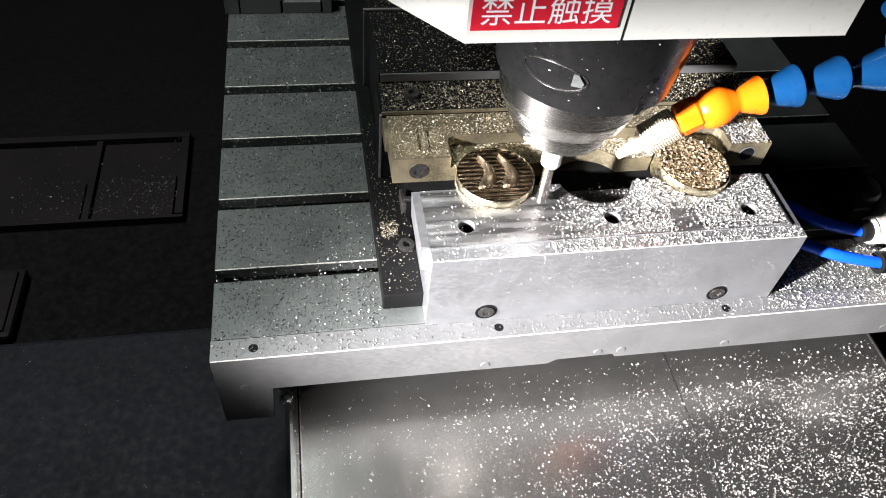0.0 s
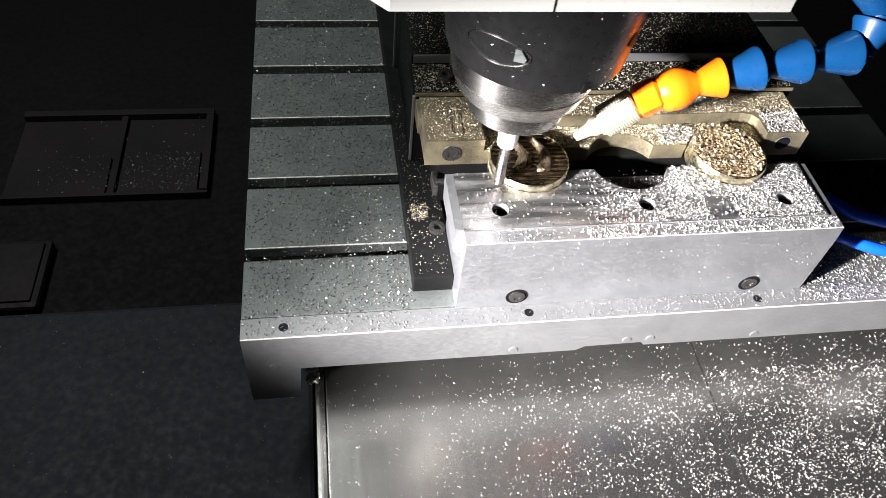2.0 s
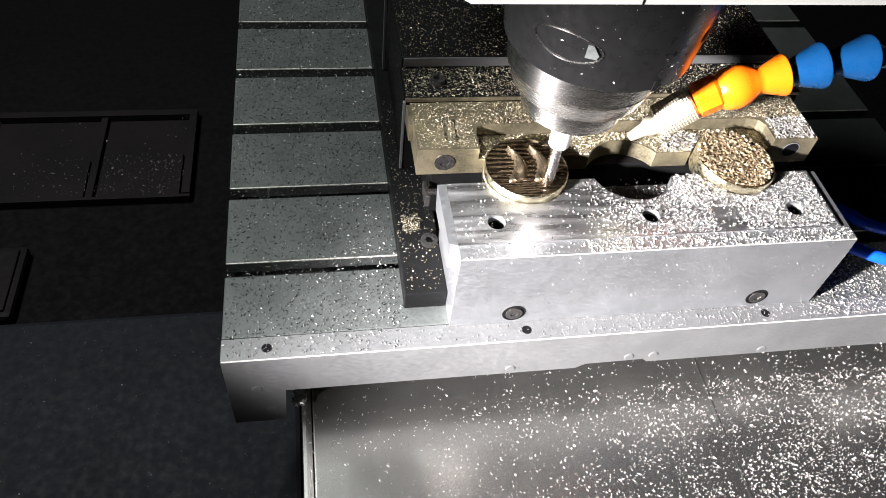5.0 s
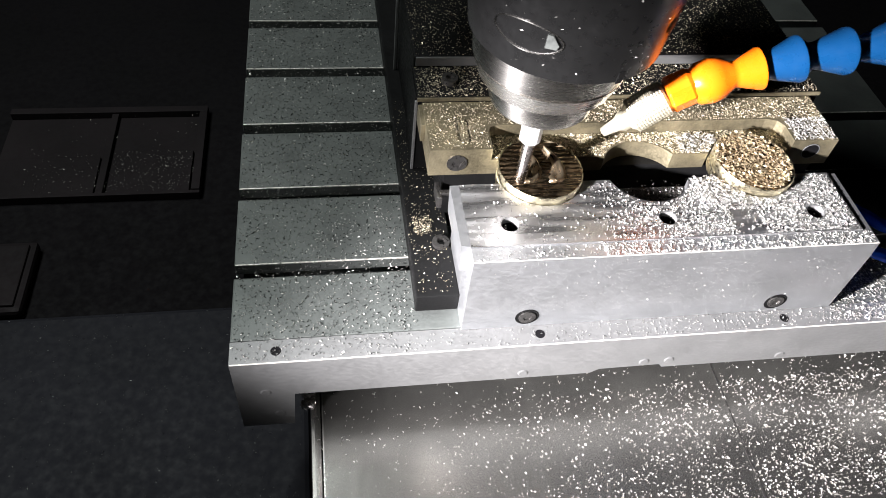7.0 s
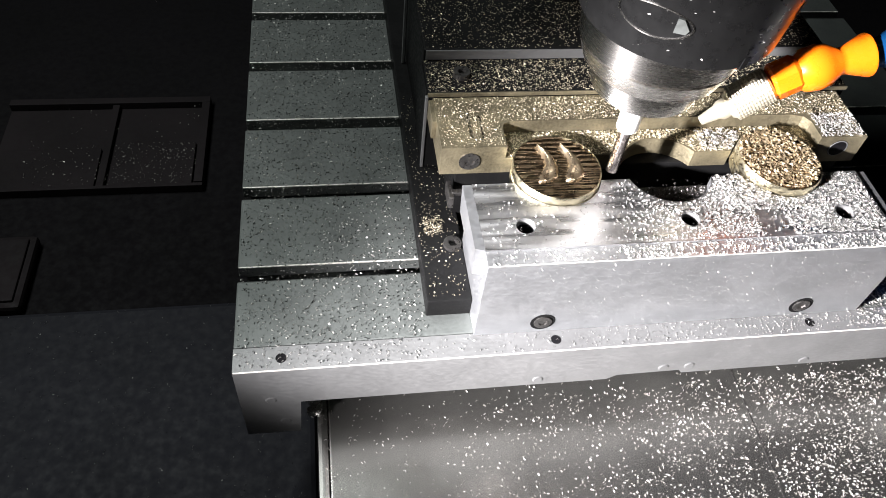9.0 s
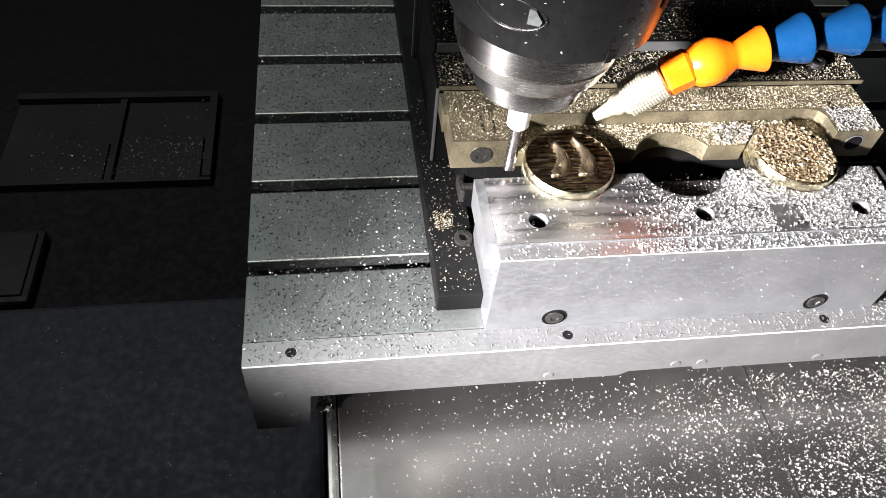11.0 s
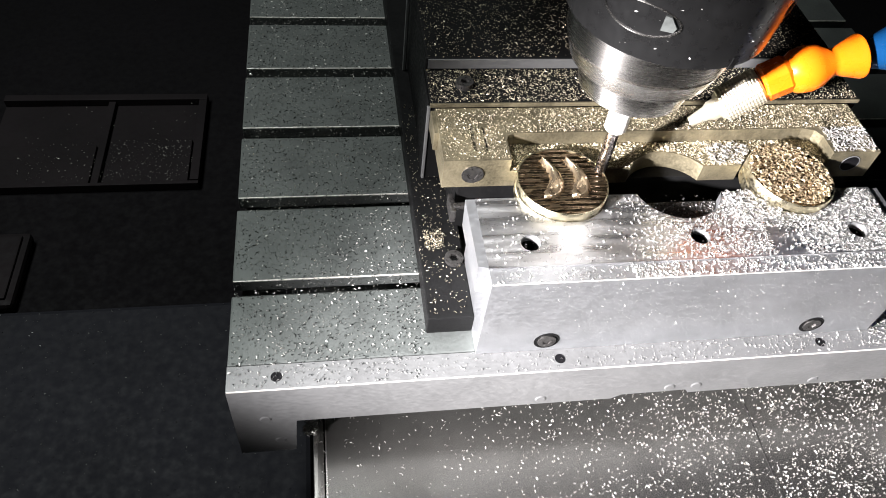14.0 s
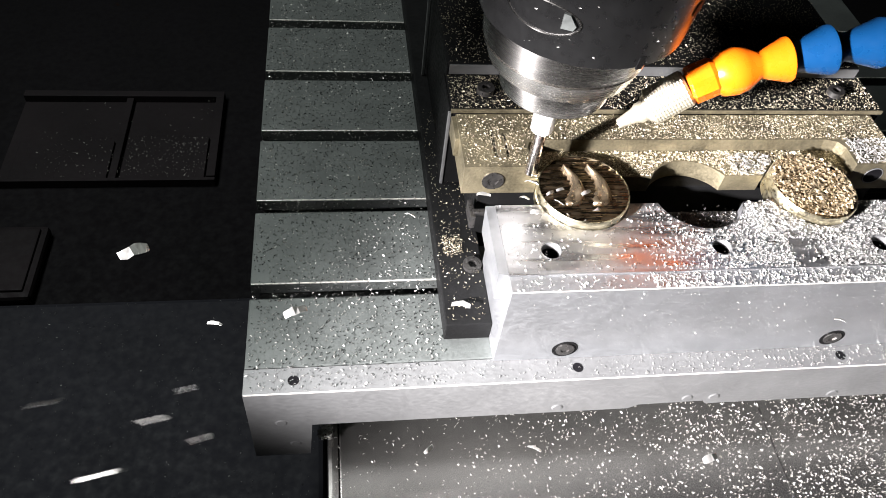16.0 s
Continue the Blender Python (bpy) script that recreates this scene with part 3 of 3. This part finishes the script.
H = [Vector((x, y, z - 5.2)) for x, y, z in ((3.1, 0, 7.95), (4.1, 0, 8.75), (5.4, 0, 9.85), (6.2, 0, 10.35), (7.6, 0, 10.85), (8.95, 0, 11.2), (10.75, 0, 11.75), (12.7, 0, 12.05), (14.9, 0.1, 12.4), (15.4, 0.8, 13.7), (14.4, 1.4, 15.2), (13.4, 2.0, 16.9), (12.0, 2.6, 18.6), (10.2, 3.0, 20.3))]
part("nozzle_tip", turned([(0.12, 0), (0.2, 0.02), (0.3, 0.7), (0.42, 0.9), (0.42, 1.25), (0, 1.25)], axis_pose(H[0], H[1]), 24), NOZZLE, hose, "slim metal nozzle tip", True)
bm = turned([(0, -0.1), (0.5, -0.1), (0.62, 0.05)] + [(0.74 + 0.018 * (k % 2), 0.1 + 0.06 * k) for k in range(26)] + [(0.64, 1.7), (0, 1.7)], None, 48)
for v in bm.verts:
    k = math.atan2(v.co.y, v.co.x) * 24 / math.pi
    if 0.08 < v.co.z < 1.62 and int(round(k)) % 2:
        v.co.x, v.co.y = v.co.x * 0.975, v.co.y * 0.975
for v in bm.verts:
    v.co = axis_pose(H[1], H[2]) @ v.co
part("knurled_sleeve", bm, NOZZLE, hose, "knurled metal sleeve")


def hose_joint(a, b, mat, size):
    ln = (b - a).length
    prof = [(0, 0), (0.62 * size, 0), (0.85 * size, 0.12 * ln), (0.92 * size, 0.3 * ln), (0.85 * size, 0.45 * ln), (0.55 * size, 0.62 * ln), (0.55 * size, 0.7 * ln), (0.86 * size, 1.0 * ln), (0.86 * size, 1.04 * ln), (0, 1.04 * ln)]
    if mat is BLUE:
        prof = [(0, -0.1), (0.5 * size, -0.1), (0.52 * size, 0.12 * ln), (0.9 * size, 0.72 * ln), (0.9 * size, 0.8 * ln), (0.6 * size, 0.84 * ln), (0.62 * size, 0.95 * ln), (0, 1.0 * ln)]
    return part("hose_joint", turned(prof, axis_pose(a, b), 32), mat, hose, "", True)


part("hose_nut", turned([(0, 0), (0.66, 0), (0.76, 0.12), (0.76, 0.95), (0.66, 1.1), (0.5, 1.2), (0, 1.2)], axis_pose(H[2], H[3]), 8), ORANGE, hose, "orange hexagonal hose nut")
hose_joint(H[3], H[5] - (H[5] - H[3]) * 0.06, ORANGE, 1.0)
for a, b in zip(H[5:], H[6:]):
    hose_joint(a, b, BLUE, 1.05)

# ---- dim box at the cabin's side ----
tray = thing("parts_tray", (-14, 23, -12), "dark divided parts tray sprinkled with chips", "tray")
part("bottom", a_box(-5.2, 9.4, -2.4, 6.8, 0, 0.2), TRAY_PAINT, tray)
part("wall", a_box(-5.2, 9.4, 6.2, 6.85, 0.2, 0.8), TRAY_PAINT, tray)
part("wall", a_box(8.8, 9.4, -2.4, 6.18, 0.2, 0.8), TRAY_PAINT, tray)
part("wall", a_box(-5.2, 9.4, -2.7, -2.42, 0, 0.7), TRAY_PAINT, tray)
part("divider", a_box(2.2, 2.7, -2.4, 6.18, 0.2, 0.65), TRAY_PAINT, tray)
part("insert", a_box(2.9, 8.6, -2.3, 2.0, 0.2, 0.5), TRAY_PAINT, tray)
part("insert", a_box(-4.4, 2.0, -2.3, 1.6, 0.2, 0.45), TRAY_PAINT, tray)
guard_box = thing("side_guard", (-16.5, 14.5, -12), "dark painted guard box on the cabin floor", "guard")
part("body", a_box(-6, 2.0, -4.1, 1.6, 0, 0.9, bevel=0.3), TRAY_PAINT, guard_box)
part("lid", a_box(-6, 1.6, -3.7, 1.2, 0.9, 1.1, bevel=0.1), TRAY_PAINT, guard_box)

# ---- loose chips ----
def flat(x0, x1, y0, y1, z, keep=None):
    def place(rng):
        for _ in range(20):
            x, y = rng.uniform(x0, x1), rng.uniform(y0, y1)
            if keep is None or rng.random() < keep(x, y):
                return x, y, z
        return None
    return place


chips("metal_chips", 8200, flat(3.5, 37.8, -14, 1.0, ZC, lambda x, y: min(1, 0.1 + 0.9 * max(0, (x - 8) / 22) ** 1.1) * min(1, 0.35 + 1.3 * max(0, noise.noise(Vector((x * 0.55, y * 0.55, 3))) + 0.35)) * (0.25 if y > -0.9 else 1)), 0.15, CHIP, "bright metal chips strewn over the cover", 0.18, 2)
rides(chips("metal_chips", 3400, flat(0.1, 8.25, 0.1, 29, 0.012), 0.15, CHIP, "fine chips dusted over the table", 0.24, 3), ON_TABLE)
rides(chips("metal_chips", 3600, flat(0.1, 8.25, 0.1, 29, 0.012, lambda x, y: 0.3 if y < 1.2 else 1), 0.12, BLACK_STEEL, "dull dark chips dusted over the table", 0.4, 22), ON_TABLE)
rides(chips("metal_chips", 900, flat(0.2, 40, 0.1, 1.1, 0.012, lambda x, y: 0.08 + 0.55 * min(max((x - 6) / 18, 0), 1)), 0.1, CHIP, "fine chips along the table's front plate", 0.3, 4), ON_TABLE)
rides(chips("metal_chips", 2600, flat(28.9, 38, 0.2, 4.6, 0.012), 0.16, CHIP, "chips heaped on the table beside the block", 0.3, 5), ON_TABLE)


def on_jaw(x, y):
    if any((x - c) ** 2 + (y - CY) ** 2 < (CR + 0.05) ** 2 for c in COINS) or any((x - h) ** 2 + (y - HY) ** 2 < 0.2 for h in HOLES):
        return 0
    if 22.4 < x < 23.7 and y < 3.4:
        return 0.1
    return 0.04 + 0.84 * min(max((x - 16) / 5.5, 0), 1)


rides(chips("metal_chips", 2500, flat(10.4, 28.2, 1.95, 5.45, ZT + 0.012, on_jaw), 0.125, CHIP, "bright chips covering the clamp block", 0.22, 6), ON_TABLE)
rides(chips("metal_chips", 2600, flat(10.4, 28.2, 1.95, 5.45, ZT + 0.012, on_jaw), 0.115, DULL_CHIP, "dull grey chips among the bright ones", 0.22, 31), ON_TABLE)
rides(chips("metal_chips", 500, flat(10.4, 28.2, 1.2, 5.4, ZT + 0.012, lambda x, y: 1 if y > 1.95 else 0), 0.1, DARK_SCREW, "dark specks on the clamp block", 0.25, 32), ON_TABLE)


def on_blank(rng):
    x, y = rng.uniform(22.6, 26.5), rng.uniform(CY - 1.9, CY + 1.9)
    return (x, y, 5.39 - 0.052 * (x - 24.55) + 0.017 * (y - CY) + 0.08 * rng.random()) if (x - 24.55) ** 2 + (y - CY) ** 2 < 3.5 else None


rides(chips("metal_chips", 2300, on_blank, 0.2, TAN_CHIP, "chips heaped on the brass blank", 0.4, 7), ON_TABLE)
rides(chips("metal_chips", 5200, flat(9.25, 29.4, 8.8, 10.4, 5.57, lambda x, y: 0.55 if x < 14 else 0.9), 0.1, DIM_CHIP, "fine brass chips on the rear jaw", 0.32, 8), ON_TABLE)
rides(chips("metal_chips", 3600, flat(12.2, 27.0, 7.15, 8.7, 4.91, lambda x, y: 0 if any((x - c) ** 2 + (y - CY) ** 2 < 4.3 for c in COINS) else 1), 0.13, DIM_CHIP, "fine brass chips in the jaw's pocket", 0.32, 9), ON_TABLE)
rides(chips("metal_chips", 5600, flat(9.1, 29.8, 13.15, 21.4, 6.33), 0.115, DIM_CHIP, "chips scattered on the black vise body", 0.3, 10), ON_TABLE)
rides(chips("metal_chips", 4200, flat(9.05, 30.0, 10.65, 13.0, 5.75), 0.115, DIM_CHIP, "chips scattered on the vise ledge", 0.3, 11), ON_TABLE)
rides(chips("metal_chips", 420, flat(8.35, 10.25, 2.4, 16, 1.12), 0.11, DIM_CHIP, "chips sprinkled on the black bar", 0.3, 12), ON_TABLE)


rides(chips("metal_chips", 900, flat(17.3, 21.3, 4.0, 5.45, 4.37, lambda x, y: 1 if (x - 19.3) ** 2 + (y - CY) ** 2 < 3.7 else 0), 0.13, DARK_SCREW, "dull chips lying in the empty coin seat", 0.3, 13), ON_TABLE)


def pile(rng):
    x = rng.uniform(21.4, 23.5)
    y, z = (rng.uniform(3.9, 5.45), ZT + 0.01) if rng.random() < 0.6 else (rng.uniform(7.15, 8.5), 4.92)
    return (x, y, z + 0.12 * rng.random()) if (x - 24.55) ** 2 + (y - CY) ** 2 > 4.1 and (x - 19.3) ** 2 + (y - CY) ** 2 > 4.2 else None


rides(chips("metal_chips", 900, pile, 0.18, CHIP, "chips piled against the brass blank", 0.3, 14), ON_TABLE)
chips("metal_chips", 420, flat(-17, -4.7, 20.8, 29.7, -11.48, lambda x, y: (1 if x > -11 else 0.4) if y < 25 else 1 if y > 29.2 else 0.06), 0.13, GREY_CHIP, "dull chips lying in the parts tray", 0.3, 15)
rides(chips("metal_chips", 260, flat(2.8, 3.4, 0.3, 1.6, -5.0), 0.25, CHIP, "chips clinging beside the leg", 0.25, 16), ON_TABLE)

chips("metal_chips", 700, flat(-16, 2.5, -10, 9.9, -11.19), 0.1, DULL_CHIP, "fine dust and chips on the cabin floor", 0.3, 20)
rides(chips("metal_chips", 160, flat(8.6, 9.5, 6.0, 7.2, 1.13), 0.12, DIM_CHIP, "small clump of chips on the black bar", 0.3, 21), ON_TABLE)



def on_housing(rng):
    p = on_bell(rng.uniform(-42, 62), rng.uniform(13.5, 17.2)).translation
    return SX + p.x, SY + p.y, 5.2 + p.z


rides(chips("metal_chips", 34, on_housing, 0.13, CHIP, "bright flecks stuck to the black housing", 0.4, 33), ON_HEAD)


def on_front(rng):
    return rng.uniform(X0 + 0.2, X1 - 0.2), YF - 0.012, rng.uniform(1.2, 4.7)


rides(chips("metal_chips", 150, on_front, 0.06, CHIP, "tiny chips clinging to the block's front", 0.4, 34), ON_TABLE)

# ---- flakes that the air blast throws out of the gap between the jaws ----
FLAKES = ((11.8, 3.0, 5.8, 0.63), (12.6, 2.8, 5.4, 0.495), (12.8, 2.4, 6.0, 0.405), (12.9, 2.4, 5.2, 0.675), (13.1, 1.8, 5.2, 0.45), (14.1, 2.7, 5.5, 0.63), (13.9, 1.4, 5.2, 0.45), (14.5, 2.0, 5.2, 0.72),
          (15.3, 2.4, 5.2, 0.405), (12.4, -1.5, 4.7, 0.675), (13.5, -1.7, 4.7, 0.45), (10.7, -0.8, 4.8, 0.405), (11.9, 1.9, 5.2, 0.54), (11.6, 2.9, 5.0, 0.45), (9.5, 1.7, 6.5, 0.54), (9.0, 0.1, 1.4, 0.81),
          (6.7, 1.5, 5.6, 0.54), (-0.8, -6.1, 13.0, 0.72), (2.8, -6.7, 11.2, 0.63), (0.3, -5.1, 8.4, 0.45), (6.5, -8.1, 5.6, 0.45), (9.8, -8.3, 5.6, 0.45), (14.4, -9.7, 7.4, 0.54), (20.7, -5.2, 7.4, 0.36),
          (-3.5, -7.9, 9.3, 0.27), (-0.3, -9.5, 11.2, 0.315), (-0.1, -7.7, 9.3, 0.27), (-0.6, -11.5, 13.0, 0.315), (0.4, -9.1, 9.3, 0.27))
flying = []
for k, (fx, fy, fz, size) in enumerate(FLAKES):
    rng = random.Random(50 + k)
    ob = thing("metal_flake", (11.0 + 1.3 * rng.random(), 6.0, 1.0 + 1.4 * rng.random()), "bright curled metal flake thrown by the air blast", "metal flake", "flakes in flight")
    bm = bmesh.new()
    n, lx, ly = 5, size * 0.5, size * rng.uniform(0.13, 0.22)
    up, down = [], []
    for i in range(n + 1):
        u = -1 + 2 * i / n
        for sgn in (-1, 1):
            w = ly * (1 - 0.35 * u * u) * rng.uniform(0.75, 1.15)
            zz = size * 0.13 * (1 - u * u) + 0.06 * rng.random() * size
            up.append(bm.verts.new((u * lx, sgn * w, zz)))
            down.append(bm.verts.new((u * lx, sgn * w, zz - 0.025 * size)))
    for i in range(n):
        a, b, c, d2 = 2 * i, 2 * i + 1, 2 * i + 3, 2 * i + 2
        bm.faces.new((up[a], up[b], up[c], up[d2]))
        bm.faces.new((down[a], down[d2], down[c], down[b]))
        bm.faces.new((up[a], up[d2], down[d2], down[a]))
        bm.faces.new((up[b], down[b], down[c], up[c]))
    bm.faces.new((up[0], down[0], down[1], up[1]))
    bm.faces.new((up[-1], up[-2], down[-2], down[-1]))
    part("flake", bm, CHIP, ob)
    flying.append((ob, (fx, fy, fz), rng.uniform(-70, 70), 0.3 if k > 23 else 0.07))


rides(chips("metal_chips", 420, flat(9.3, 12.0, 7.2, 8.8, 5.57), 0.1, DIM_CHIP, "fine brass chips on the jaw's end", 0.32, 17), ON_TABLE)
rides(chips("metal_chips", 500, flat(27.2, 29.4, 7.2, 8.8, 5.57), 0.19, CHIP, "bright chips on the jaw's end", 0.32, 18), ON_TABLE)


def on_ledge(rng):
    x, y = rng.uniform(10.4, 28.7), rng.uniform(1.15, 1.85)
    return (x, y, 4.865) if rng.random() < (0.25 if x < 16 else 0.95) else None


rides(chips("metal_chips", 1500, on_ledge, 0.135, CHIP, "chips on the front ledge of the block", 0.24, 19), ON_TABLE)


# ---- what moves ----
def motions():
    table_rows = ((0, 0), (1.62, 0), (1.9, 0.395), (3.92, 0.40), (4.22, 0.82), (6.12, 0.82), (6.35, 1.235), (8.55, 1.235), (8.85, 1.65), (11.08, 1.65), (11.35, 2.075), (13.1, 2.075), (13.42, 2.49), (15.55, 2.49), (15.9, 2.93), (16.0, 2.935))
    for ob in ON_TABLE:
        m = ob.matrix_basis.copy()
        walk(ob, [(t, Matrix.Translation((0, -y * CM, 0)) @ m) for t, y in table_rows])
    for ob, (x, y, z), spin, rest in flying:
        m = ob.matrix_basis.copy()
        a = m.translation / CM
        rows = [(t, Matrix.Translation((0, -dy * CM, 0)) @ m) for t, dy in table_rows if t <= 15.6]
        rows.append((15.75, pose(a.x * CM, (a.y - 2.75) * CM, a.z * CM)))
        rows.append((15.85, pose((a.x + 0.25 * (x - a.x)) * CM, (a.y - 2.8) * CM, 6.6 * CM, 0, 0, spin * 0.3)))
        rows.append((15.95, pose((x - rest * (x - a.x)) * CM, (y - rest * (y - a.y + 2.8)) * CM, (z - rest * (z - 6.6)) * CM, spin * 0.5, spin * 0.35, spin * 0.9)))
        rows.append((16.0, pose(x * CM, y * CM, z * CM, spin * 0.6, spin * 0.4, spin)))
        walk(ob, rows)
    head_rows = ((0, 16.00), (0.5, 14.89), (1, 13.57), (1.5, 12.33), (1.65, 12.01), (1.85, 12.01), (2, 12.36), (2.5, 13.43), (3, 14.59), (3.5, 15.85), (4, 17.07), (4.15, 17.12), (4.3, 16.82), (5.2, 14.40), (6.1, 11.77), (6.25, 11.37), (6.35, 11.42), (6.5, 11.72), (7, 13.07), (7.5, 14.40), (8, 15.77), (8.5, 17.04), (8.65, 17.24), (8.8, 17.04), (9, 16.55), (9.5, 15.22), (10, 13.96), (10.2, 13.40), (11, 11.43), (11.15, 11.28), (11.3, 11.48), (12.3, 14.42), (12.5, 14.92), (13, 16.14), (13.2, 16.85), (13.35, 17.05), (13.5, 16.95), (14, 15.94), (14.5, 14.68), (15, 13.42), (15.5, 12.20), (15.7, 11.85), (15.85, 11.85), (16, 12.04))
    for ob in ON_HEAD:
        m = ob.matrix_basis.copy()
        walk(ob, [(t, Matrix.Translation(((x - SX) * CM, 0, 0)) @ m) for t, x in head_rows])


motions()
